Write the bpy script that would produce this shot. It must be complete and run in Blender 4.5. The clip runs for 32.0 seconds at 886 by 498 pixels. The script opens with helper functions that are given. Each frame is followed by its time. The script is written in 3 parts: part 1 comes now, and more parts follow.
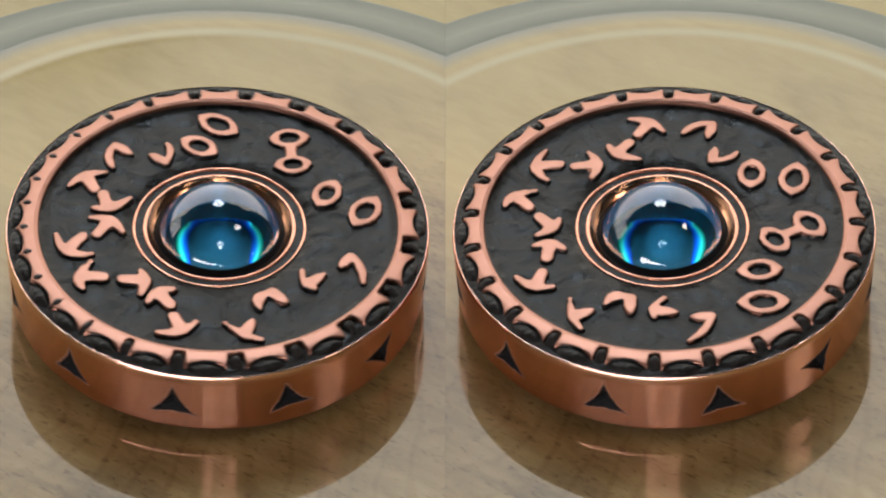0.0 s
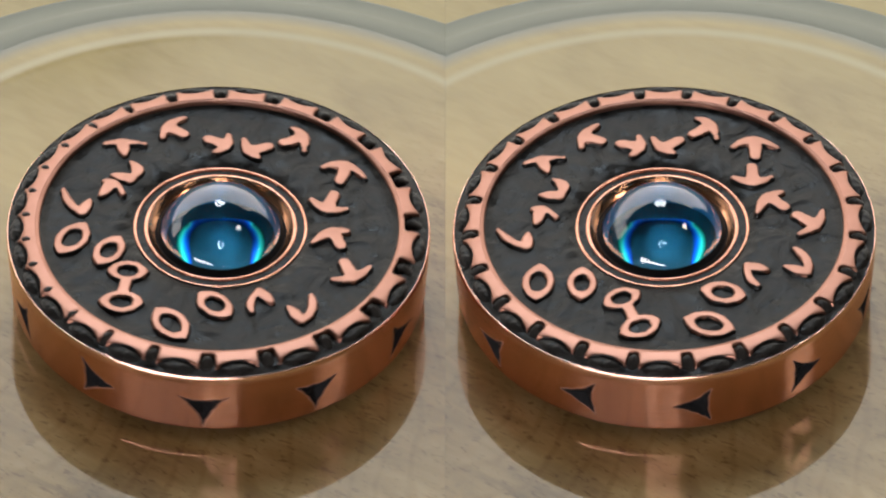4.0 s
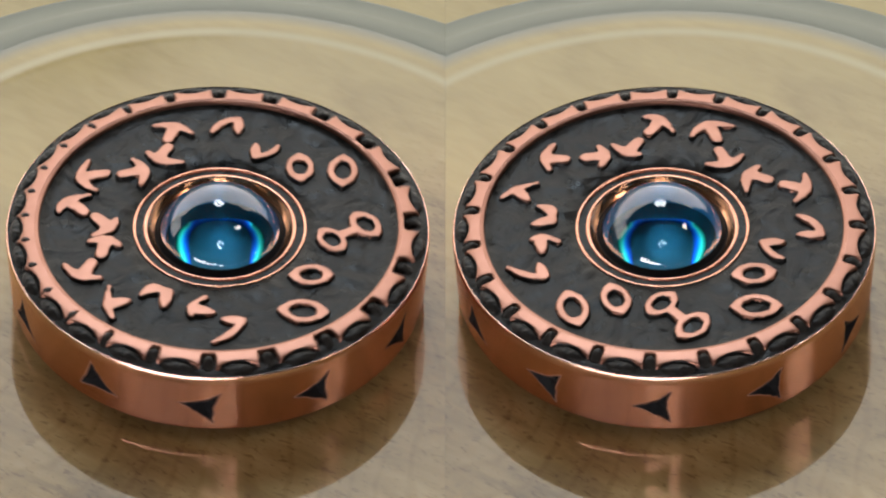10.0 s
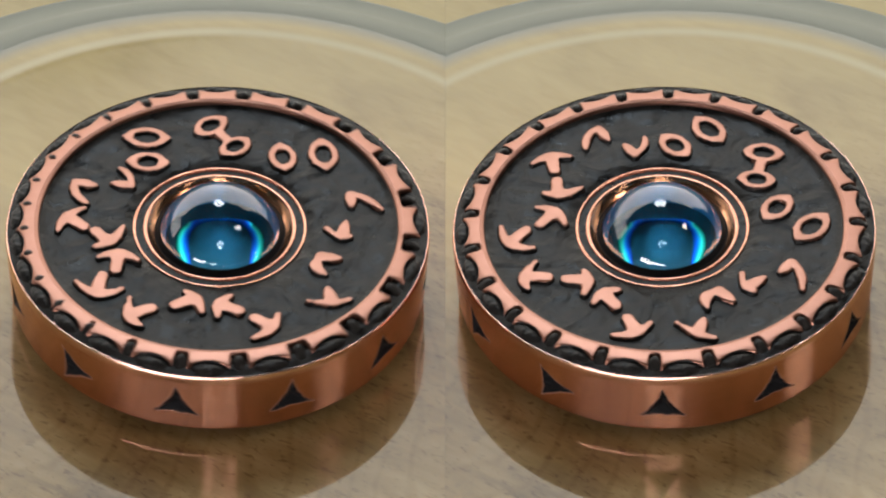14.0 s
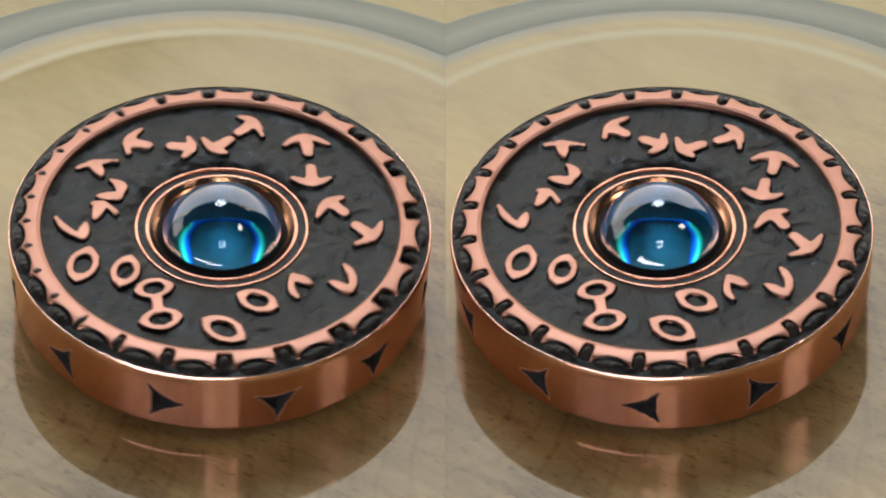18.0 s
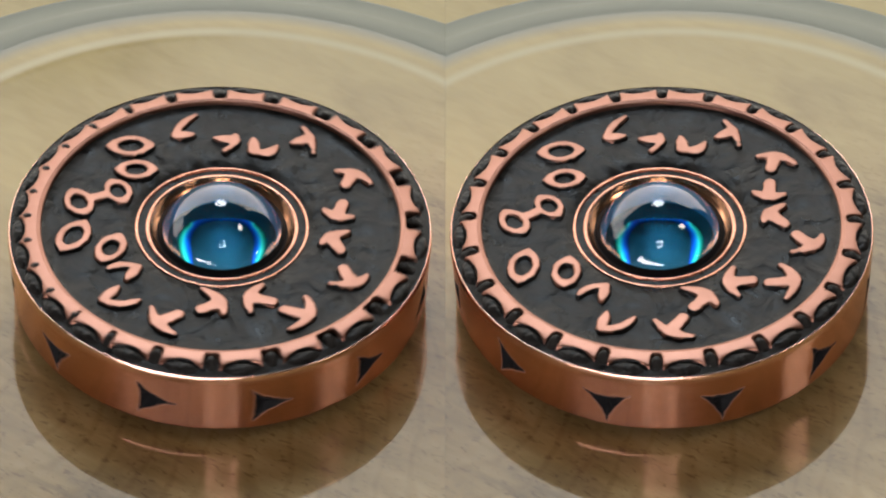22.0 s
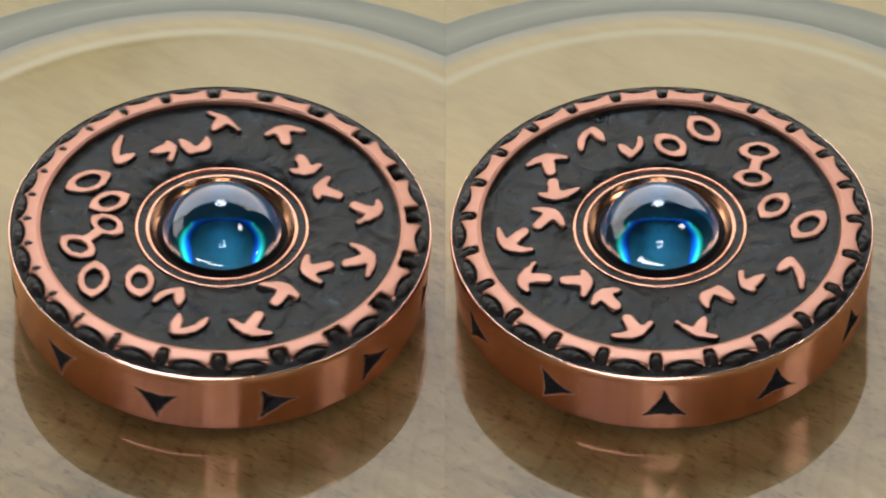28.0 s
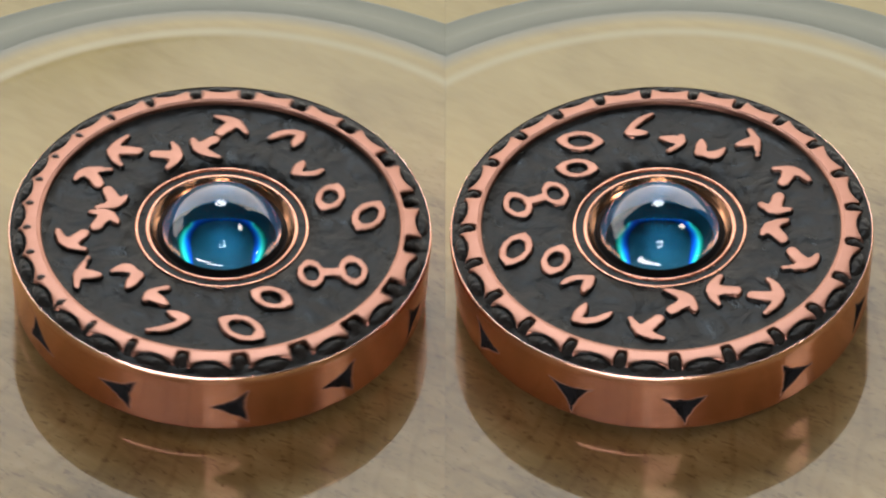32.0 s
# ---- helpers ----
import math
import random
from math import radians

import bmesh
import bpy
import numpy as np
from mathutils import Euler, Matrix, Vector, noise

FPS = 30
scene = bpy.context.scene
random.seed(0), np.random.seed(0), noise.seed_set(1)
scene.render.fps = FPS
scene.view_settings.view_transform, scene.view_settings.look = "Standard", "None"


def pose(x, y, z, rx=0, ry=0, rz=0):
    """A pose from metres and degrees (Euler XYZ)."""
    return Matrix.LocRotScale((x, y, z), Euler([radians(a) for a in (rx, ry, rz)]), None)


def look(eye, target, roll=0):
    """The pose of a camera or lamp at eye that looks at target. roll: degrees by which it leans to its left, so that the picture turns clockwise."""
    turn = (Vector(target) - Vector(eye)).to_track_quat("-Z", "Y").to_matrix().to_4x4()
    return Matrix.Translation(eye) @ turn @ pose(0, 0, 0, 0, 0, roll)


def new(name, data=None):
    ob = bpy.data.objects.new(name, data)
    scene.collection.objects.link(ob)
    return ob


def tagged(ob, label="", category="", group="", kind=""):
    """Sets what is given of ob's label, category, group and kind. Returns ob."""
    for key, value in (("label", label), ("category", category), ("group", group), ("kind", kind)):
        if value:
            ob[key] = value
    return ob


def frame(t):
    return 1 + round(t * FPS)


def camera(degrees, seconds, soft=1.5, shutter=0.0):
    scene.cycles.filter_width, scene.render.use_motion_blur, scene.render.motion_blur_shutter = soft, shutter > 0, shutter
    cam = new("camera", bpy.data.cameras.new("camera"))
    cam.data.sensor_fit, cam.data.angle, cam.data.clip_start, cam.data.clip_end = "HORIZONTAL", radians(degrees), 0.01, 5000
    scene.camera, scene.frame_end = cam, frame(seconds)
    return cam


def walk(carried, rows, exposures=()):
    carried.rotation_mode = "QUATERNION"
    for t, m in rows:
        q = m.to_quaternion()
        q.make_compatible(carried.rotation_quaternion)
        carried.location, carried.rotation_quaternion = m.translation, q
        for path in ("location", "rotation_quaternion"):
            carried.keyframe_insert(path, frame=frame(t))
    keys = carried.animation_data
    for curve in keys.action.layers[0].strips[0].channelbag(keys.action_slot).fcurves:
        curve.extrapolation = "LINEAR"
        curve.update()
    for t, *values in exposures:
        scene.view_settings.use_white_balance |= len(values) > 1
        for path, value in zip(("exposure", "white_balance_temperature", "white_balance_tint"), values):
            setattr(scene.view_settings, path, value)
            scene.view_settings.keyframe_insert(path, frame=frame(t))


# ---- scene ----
# ---- camera ----
FOCUS = 3510.0                      # focal length, in the same units as the 784 of half the width below
DEPTH = 180.0                       # mm from the lens to the top
TILT = math.atan2(math.sin(radians(44.6)), math.cos(radians(44.6)))
FWD = Vector((0, math.cos(TILT), -math.sin(TILT)))
UP = Vector((0, math.sin(TILT), math.cos(TILT)))
RIGHT = Vector((1, 0, 0))
TOP_Z = 9.0                        # mm, upper face of a top over the dish's lowest point
MM = 0.001
TABLE_Z = 0.78                      # m, where the dishes stand in the room

# the eye in the space of one dish (mm), and in the room (m)
EYE_MM = Vector((0, 0, TOP_Z)) - FWD * DEPTH - UP * (54.0 * DEPTH / FOCUS)
EYE = EYE_MM * MM + Vector((0, 0, TABLE_Z))
CAM_POSE = Matrix.Translation(EYE) @ Matrix((RIGHT, UP, -FWD)).transposed().to_4x4()

cam = camera(math.degrees(2 * math.atan(784 / FOCUS)), 32.0, soft=2.2, shutter=0.045)
walk(cam, [(0.0, CAM_POSE), (32.0, CAM_POSE)])


def half_pose(offset):
    """One half of the table: the flat place turned about the eye's upright axis to fit the camera's view."""
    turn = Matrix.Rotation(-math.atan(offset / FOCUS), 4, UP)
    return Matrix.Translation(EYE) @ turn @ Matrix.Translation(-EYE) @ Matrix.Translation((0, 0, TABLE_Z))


HALF_W = half_pose(-387.0)
HALF_E = half_pose(395.0)
SEAM = math.atan(391.0 / FOCUS)      # half the angle between the halves, from the eye, fitted to the camera's view

# ---- world and lights ----
world = bpy.data.worlds.new("world")
world.use_nodes = True
scene.world = world
world.node_tree.nodes["Background"].inputs[0].default_value = (0.75, 0.78, 0.85, 1)
world.node_tree.nodes["Background"].inputs[1].default_value = 0.3


def area_lamp(name, at, power, sx, sy, colour):
    data = bpy.data.lights.new(name, "AREA")
    data.shape, data.size, data.size_y = "RECTANGLE", sx, sy
    data.energy, data.color = power, colour
    ob = new(name, data)
    ob.matrix_world = at
    return ob


def spot_disc(name, at, power, size, colour):
    data = bpy.data.lights.new(name, "AREA")
    data.shape, data.size = "DISK", size
    data.energy, data.color = power, colour
    ob = new(name, data)
    ob.matrix_world = at
    return ob


HOME = Vector((0, 0, TABLE_Z))
NORTH, SIDE, SOUTH, HIGH = 1.8, 3.7, -3.7, 3.2           # the room's walls and ceiling, m
SILL, HEAD, JAMB_W, JAMB_E = 0.70, 2.98, -3.66, 2.15     # the opening in the north wall, m
WINDOW = look(((JAMB_W + JAMB_E) / 2, NORTH + 0.05, (SILL + HEAD) / 2), ((JAMB_W + JAMB_E) / 2, 0, (SILL + HEAD) / 2))
WEST_S, WEST_N, WEST_HEAD = 0.25, 1.76, 2.6             # the opening in the west wall, m
WEST_WINDOW = look((-SIDE - 0.05, (WEST_S + WEST_N) / 2, (SILL + WEST_HEAD) / 2), (0, (WEST_S + WEST_N) / 2, (SILL + WEST_HEAD) / 2))
# low panel added in place of the low window mirrored in the gem
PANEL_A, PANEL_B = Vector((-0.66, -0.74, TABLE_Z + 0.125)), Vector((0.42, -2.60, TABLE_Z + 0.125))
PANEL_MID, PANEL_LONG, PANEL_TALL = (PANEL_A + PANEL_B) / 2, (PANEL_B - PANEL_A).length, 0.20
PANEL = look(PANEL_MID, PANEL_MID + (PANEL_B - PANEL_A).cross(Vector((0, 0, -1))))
# unseen low fill light, added to brighten the right of the copper bands
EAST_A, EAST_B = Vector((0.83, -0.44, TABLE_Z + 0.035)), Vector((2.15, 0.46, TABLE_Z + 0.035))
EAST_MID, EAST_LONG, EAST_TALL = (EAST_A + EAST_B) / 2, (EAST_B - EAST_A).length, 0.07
EAST_FILL = look(EAST_MID, EAST_MID + (EAST_B - EAST_A).cross(Vector((0, 0, -1))))
BACK_LAMP = look((-0.042, 0.670, TABLE_Z + 0.965), HOME)
SIDE_LAMP = look((0.595, -0.120, TABLE_Z + 0.85), HOME)
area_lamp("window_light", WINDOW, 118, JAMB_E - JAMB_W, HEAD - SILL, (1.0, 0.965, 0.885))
# unseen west window, added to widen the grey reflection in the gem
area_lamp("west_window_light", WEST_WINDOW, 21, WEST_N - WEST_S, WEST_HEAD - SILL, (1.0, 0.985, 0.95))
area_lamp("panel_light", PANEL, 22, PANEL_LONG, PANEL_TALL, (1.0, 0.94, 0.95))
area_lamp("east_fill_light", EAST_FILL, 9, EAST_LONG, EAST_TALL, (1.0, 0.94, 0.88))
spot_disc("back_lamp_light", BACK_LAMP, 4.1, 0.32, (0.74, 0.88, 1.0))
spot_disc("side_lamp_light", SIDE_LAMP, 1.1, 0.19, (1.0, 0.92, 0.80))


LIP_R = 36.45                       # mm, radius of the dish's cream lip


# ---- materials ----
def material(name):
    m = bpy.data.materials.new(name)
    m.use_nodes = True
    return m, m.node_tree.nodes, m.node_tree.links, m.node_tree.nodes["Principled BSDF"]


def noise_node(nodes, links, scale, detail=4.0, stretch=None, distortion=0.0):
    co = nodes.new("ShaderNodeTexCoord")
    tex = nodes.new("ShaderNodeTexNoise")
    tex.inputs["Scale"].default_value, tex.inputs["Detail"].default_value = scale, detail
    tex.inputs["Distortion"].default_value = distortion
    if stretch:
        mp = nodes.new("ShaderNodeMapping")
        mp.inputs["Scale"].default_value = stretch
        links.new(co.outputs["Object"], mp.inputs["Vector"])
        links.new(mp.outputs["Vector"], tex.inputs["Vector"])
    else:
        links.new(co.outputs["Object"], tex.inputs["Vector"])
    return tex


def ramp(nodes, links, source, stops):
    r = nodes.new("ShaderNodeValToRGB")
    el = r.color_ramp.elements
    el[0].position, el[0].color = stops[0][0], (*stops[0][1], 1)
    el[1].position, el[1].color = stops[-1][0], (*stops[-1][1], 1)
    for p, c in stops[1:-1]:
        e = el.new(p)
        e.color = (*c, 1)
    links.new(source, r.inputs[0])
    return r


def bump(nodes, links, source, target, strength, distance):
    b = nodes.new("ShaderNodeBump")
    b.inputs["Strength"].default_value, b.inputs["Distance"].default_value = strength, distance
    links.new(source, b.inputs["Height"])
    links.new(b.outputs["Normal"], target.inputs["Normal"])
    return b


def copper_brushed():
    m, nodes, links, p = material("copper_brushed")
    tex = noise_node(nodes, links, 500, 3, (1, 1, 8))
    col = ramp(nodes, links, tex.outputs["Fac"], [(0.25, (0.82, 0.385, 0.25)), (0.75, (0.90, 0.455, 0.315))])
    att = nodes.new("ShaderNodeAttribute")
    att.attribute_name = "flank"
    mix = nodes.new("ShaderNodeMix")
    mix.data_type = "RGBA"
    links.new(att.outputs["Fac"], mix.inputs[0])
    links.new(col.outputs[0], mix.inputs[6])
    mix.inputs[7].default_value = (0.010, 0.010, 0.011, 1)
    links.new(mix.outputs[2], p.inputs["Base Color"])
    inv = nodes.new("ShaderNodeMath")
    inv.operation = "SUBTRACT"
    inv.inputs[0].default_value = 1
    links.new(att.outputs["Fac"], inv.inputs[1])
    links.new(inv.outputs[0], p.inputs["Metallic"])
    p.inputs["Specular IOR Level"].default_value = 0.02
    p.inputs["Roughness"].default_value = 0.21
    p.inputs["Anisotropic"].default_value = 0.94
    p.inputs["Anisotropic Rotation"].default_value = 0.25
    tan = nodes.new("ShaderNodeTangent")
    tan.direction_type, tan.axis = "RADIAL", "Z"
    links.new(tan.outputs[0], p.inputs["Tangent"])
    fine = noise_node(nodes, links, 900, 2, (0.15, 0.15, 6))
    bump(nodes, links, fine.outputs["Fac"], p, 0.03, 0.00003)
    return m


def copper_polished(name, lo, hi, rough=0.22):
    m, nodes, links, p = material(name)
    tex = noise_node(nodes, links, 350, 4)
    col = ramp(nodes, links, tex.outputs["Fac"], [(0.3, lo), (0.7, hi)])
    links.new(col.outputs[0], p.inputs["Base Color"])
    p.inputs["Metallic"].default_value = 1
    p.inputs["Roughness"].default_value = rough
    return m


def patina_black():
    m, nodes, links, p = material("patina_black")
    tex = noise_node(nodes, links, 700, 5)
    col = ramp(nodes, links, tex.outputs["Fac"], [(0.3, (0.004, 0.004, 0.004)), (0.75, (0.026, 0.022, 0.020))])
    links.new(col.outputs[0], p.inputs["Base Color"])
    p.inputs["Specular IOR Level"].default_value = 0.13
    rough = ramp(nodes, links, tex.outputs["Fac"], [(0.3, (0.22, 0.22, 0.22)), (0.7, (0.42, 0.42, 0.42))])
    links.new(rough.outputs[0], p.inputs["Roughness"])
    bumps = noise_node(nodes, links, 330, 6, None, 0.9)
    bump(nodes, links, bumps.outputs["Fac"], p, 0.65, 0.0006)
    return m


def relief():
    """Copper where the cast stands proud and has been ground bare, black patina on its flanks."""
    m, nodes, links, p = material("relief_copper")
    att = nodes.new("ShaderNodeAttribute")
    att.attribute_name = "flank"
    tex = noise_node(nodes, links, 900, 4)
    add = nodes.new("ShaderNodeMath")
    add.operation = "MULTIPLY_ADD"
    add.inputs[1].default_value = 0.46
    links.new(tex.outputs["Fac"], add.inputs[0])
    links.new(att.outputs["Fac"], add.inputs[2])
    mask = ramp(nodes, links, add.outputs[0], [(0.240, (0, 0, 0)), (0.274, (1, 1, 1))])
    tone = noise_node(nodes, links, 300, 4)
    cop = ramp(nodes, links, tone.outputs["Fac"], [(0.3, (0.236, 0.111, 0.079)), (0.7, (0.308, 0.150, 0.109))])
    mix = nodes.new("ShaderNodeMix")
    mix.data_type = "RGBA"
    links.new(mask.outputs[0], mix.inputs[0])
    links.new(cop.outputs[0], mix.inputs[6])
    mix.inputs[7].default_value = (0.008, 0.008, 0.008, 1)
    links.new(mix.outputs[2], p.inputs["Base Color"])
    inv = nodes.new("ShaderNodeMath")
    inv.operation = "SUBTRACT"
    inv.inputs[0].default_value = 1
    links.new(mask.outputs[0], inv.inputs[1])
    links.new(inv.outputs[0], p.inputs["Metallic"])
    p.inputs["Specular IOR Level"].default_value = 0.15
    p.inputs["Roughness"].default_value = 0.38
    bump(nodes, links, tone.outputs["Fac"], p, 0.1, 0.0001)
    return m


def glazed_wood(name, dim_tones, lit_tones, gloss, cream=None):
    """Wood with streaks and short pores, under a hard, glossy layer of glass; browner to the front and right, paler
    yellow behind and left: uneven light put into the colour.
    """
    m, nodes, links, p = material(name)
    co = nodes.new("ShaderNodeTexCoord")
    mp = nodes.new("ShaderNodeMapping")
    mp.inputs["Rotation"].default_value = (0, 0, radians(32))
    links.new(co.outputs["Object"], mp.inputs["Vector"])

    def streaks(along, across, detail, distortion):
        sc = nodes.new("ShaderNodeMapping")
        sc.inputs["Scale"].default_value = (along, across, across)
        links.new(mp.outputs["Vector"], sc.inputs["Vector"])
        tex = nodes.new("ShaderNodeTexNoise")
        tex.inputs["Scale"].default_value, tex.inputs["Detail"].default_value = 1.0, detail
        tex.inputs["Distortion"].default_value = distortion
        links.new(sc.outputs["Vector"], tex.inputs["Vector"])
        return tex

    broad, fine, pores = streaks(55, 190, 4, 0.9), streaks(260, 900, 3, 0.6), streaks(900, 2600, 3, 0.9)
    cloud = noise_node(nodes, links, 42, 4, None, 0.4)

    def blended(fac, a, b):
        x = nodes.new("ShaderNodeMix")
        x.data_type = "FLOAT"
        x.inputs[0].default_value = fac
        links.new(a, x.inputs[2])
        links.new(b, x.inputs[3])
        return x.outputs[0]

    tone = blended(0.45, blended(0.35, broad.outputs["Fac"], fine.outputs["Fac"]), cloud.outputs["Fac"])
    tones = [ramp(nodes, links, tone, list(zip(at, kind))).outputs[0] for at, kind in (((0.37, 0.50, 0.63), dim_tones), ((0.30, 0.50, 0.70), lit_tones))]
    axis = nodes.new("ShaderNodeSeparateXYZ")
    links.new(co.outputs["Object"], axis.inputs[0])
    reach = nodes.new("ShaderNodeMath")
    reach.operation = "MULTIPLY_ADD"
    reach.inputs[1].default_value = 0.018
    links.new(broad.outputs["Fac"], reach.inputs[0])
    lean = nodes.new("ShaderNodeMath")
    lean.operation = "MULTIPLY_ADD"
    lean.inputs[1].default_value = -0.45
    links.new(axis.outputs["X"], lean.inputs[0])
    links.new(axis.outputs["Y"], lean.inputs[2])
    links.new(lean.outputs[0], reach.inputs[2])
    span = nodes.new("ShaderNodeMapRange")
    span.interpolation_type = "SMOOTHSTEP"
    span.inputs["From Min"].default_value, span.inputs["From Max"].default_value = -0.004, 0.036
    links.new(reach.outputs[0], span.inputs["Value"])
    grown = nodes.new("ShaderNodeMix")
    grown.data_type = "RGBA"
    links.new(span.outputs[0], grown.inputs[0])
    links.new(tones[0], grown.inputs[6])
    links.new(tones[1], grown.inputs[7])
    if cream:
        # a soft ring painted at a given radius from the dish's middle, for highlight and blur put into the colour
        colour, ring_r, ring_w = cream
        flat = nodes.new("ShaderNodeVectorMath")
        flat.operation = "MULTIPLY"
        flat.inputs[1].default_value = (1, 1, 0)
        links.new(co.outputs["Object"], flat.inputs[0])
        far = nodes.new("ShaderNodeVectorMath")
        far.operation = "LENGTH"
        links.new(flat.outputs["Vector"], far.inputs[0])
        off = nodes.new("ShaderNodeMath")
        off.operation = "SUBTRACT"
        off.inputs[1].default_value = ring_r
        links.new(far.outputs["Value"], off.inputs[0])
        size = nodes.new("ShaderNodeMath")
        size.operation = "ABSOLUTE"
        links.new(off.outputs[0], size.inputs[0])
        fade = nodes.new("ShaderNodeMapRange")
        fade.interpolation_type = "SMOOTHSTEP"
        fade.inputs["From Min"].default_value, fade.inputs["From Max"].default_value = 0.0, ring_w
        fade.inputs["To Min"].default_value, fade.inputs["To Max"].default_value = 1.0, 0.0
        links.new(size.outputs[0], fade.inputs["Value"])
        pale = nodes.new("ShaderNodeMix")
        pale.data_type = "RGBA"
        links.new(fade.outputs[0], pale.inputs[0])
        links.new(grown.outputs[2], pale.inputs[6])
        pale.inputs[7].default_value = (*colour, 1)
        grown = pale
    hole = ramp(nodes, links, pores.outputs["Fac"], [(0.31, (0.62, 0.56, 0.49)), (0.43, (1, 1, 1))])
    # growth rings, thin and dark, in the dimmer front wood alone
    spot = nodes.new("ShaderNodeMapping")
    spot.inputs["Location"].default_value = (0.017, 0.012, 0)
    spot.inputs["Scale"].default_value = (1.0, 0.75, 1.0)
    links.new(co.outputs["Object"], spot.inputs["Vector"])
    wave = nodes.new("ShaderNodeTexWave")
    wave.wave_type, wave.rings_direction = "RINGS", "Z"
    wave.inputs["Scale"].default_value, wave.inputs["Distortion"].default_value = 110.0, 7.0
    wave.inputs["Detail"].default_value, wave.inputs["Detail Scale"].default_value = 3.0, 0.8
    links.new(spot.outputs["Vector"], wave.inputs["Vector"])
    line = ramp(nodes, links, wave.outputs["Fac"], [(0.0, (0.89, 0.86, 0.82)), (0.17, (1, 1, 1))])
    ring_tint = nodes.new("ShaderNodeMix")
    ring_tint.data_type = "RGBA"
    links.new(span.outputs[0], ring_tint.inputs[0])
    links.new(line.outputs[0], ring_tint.inputs[6])
    ring_tint.inputs[7].default_value = (1, 1, 1, 1)
    ringed = nodes.new("ShaderNodeMix")
    ringed.data_type, ringed.blend_type = "RGBA", "MULTIPLY"
    ringed.inputs[0].default_value = 1.0
    links.new(grown.outputs[2], ringed.inputs[6])
    links.new(ring_tint.outputs[2], ringed.inputs[7])
    grown = ringed
    mul = nodes.new("ShaderNodeMix")
    mul.data_type, mul.blend_type = "RGBA", "MULTIPLY"
    mul.inputs[0].default_value = 1.0
    links.new(grown.outputs[2], mul.inputs[6])
    keep = nodes.new("ShaderNodeMath")
    keep.operation = "SUBTRACT"
    keep.inputs[0].default_value = 1.0
    links.new(span.outputs[0], keep.inputs[1])
    links.new(keep.outputs[0], mul.inputs[0])
    links.new(hole.outputs[0], mul.inputs[7])
    links.new(mul.outputs[2], p.inputs["Base Color"])
    p.inputs["Roughness"].default_value = 0.6
    p.inputs["Specular IOR Level"].default_value = 0.2
    p.inputs["Coat Weight"].default_value = 1.0
    p.inputs["Coat IOR"].default_value = gloss
    haze = noise_node(nodes, links, 45, 4)
    soft = ramp(nodes, links, haze.outputs["Fac"], [(0.3, (0.025, 0.025, 0.025)), (0.7, (0.06, 0.06, 0.06))])
    links.new(soft.outputs[0], p.inputs["Coat Roughness"])
    return m


def plain(name, colour, rough, metal=0.0):
    m, nodes, links, p = material(name)
    tex = noise_node(nodes, links, 12, 5)
    lo, hi = [c * 0.88 for c in colour], [min(1, c * 1.08) for c in colour]
    col = ramp(nodes, links, tex.outputs["Fac"], [(0.3, lo), (0.7, hi)])
    links.new(col.outputs[0], p.inputs["Base Color"])
    p.inputs["Roughness"].default_value, p.inputs["Metallic"].default_value = rough, metal
    return m


def gem_glass():
    m, nodes, links, p = material("gem_glass")
    p.inputs["Base Color"].default_value = (0.52, 0.86, 1.0, 1)
    p.inputs["Transmission Weight"].default_value = 1
    p.inputs["IOR"].default_value = 1.66
    p.inputs["Roughness"].default_value = 0.0
    return m


def foil(name, lo, hi, metal, rough):
    m, nodes, links, p = material(name)
    tex = noise_node(nodes, links, 400, 3)
    col = ramp(nodes, links, tex.outputs["Fac"], [(0.3, lo), (0.7, hi)])
    links.new(col.outputs[0], p.inputs["Base Color"])
    p.inputs["Metallic"].default_value = metal
    p.inputs["Roughness"].default_value = rough
    return m


def bow_light():
    """Metal painted as a bow of light: blue on its inner side, cyan to sea green on its outer, fading to dark teal
    along both edges.
    """
    m, nodes, links, p = material("bow_light")
    att = nodes.new("ShaderNodeAttribute")
    att.attribute_name = "flank"
    col = ramp(nodes, links, att.outputs["Fac"], [(0.0, (0.0, 0.05, 0.14)), (0.22, (0.0, 0.10, 0.75)), (0.40, (0.0, 0.28, 1.0)), (0.55, (0.03, 0.75, 1.0)),
                                                 (0.68, (0.04, 0.85, 0.72)), (0.82, (0.01, 0.38, 0.30)), (1.0, (0.0, 0.03, 0.035))])
    links.new(col.outputs[0], p.inputs["Base Color"])
    p.inputs["Metallic"].default_value = 1.0
    p.inputs["Roughness"].default_value = 0.32
    return m


def glow(name, colour, strength):
    m, nodes, links, p = material(name)
    p.inputs["Base Color"].default_value = (*colour, 1)
    p.inputs["Emission Color"].default_value = (*colour, 1)
    p.inputs["Emission Strength"].default_value = strength
    return m


M_BAND, M_POL, M_BLACK, M_RELIEF = copper_brushed(), copper_polished("copper_polished", (0.48, 0.225, 0.15), (0.60, 0.29, 0.205)), patina_black(), relief()
M_BEZEL = copper_polished("copper_bezel", (0.60, 0.29, 0.165), (0.72, 0.37, 0.22), 0.17)
M_UNDER = copper_polished("copper_dull", (0.40, 0.19, 0.12), (0.55, 0.27, 0.18), 0.5)
M_RIM = copper_polished("copper_bright", (0.85, 0.47, 0.35), (0.95, 0.58, 0.46))
M_GLASS, M_FOIL = gem_glass(), foil("teal_foil", (0.0, 0.060, 0.105), (0.0, 0.088, 0.145), 0.7, 0.45)
M_BOW = bow_light()
M_CUP = foil("blue_cup", (0.0, 0.20, 0.48), (0.01, 0.28, 0.62), 0.35, 0.42)
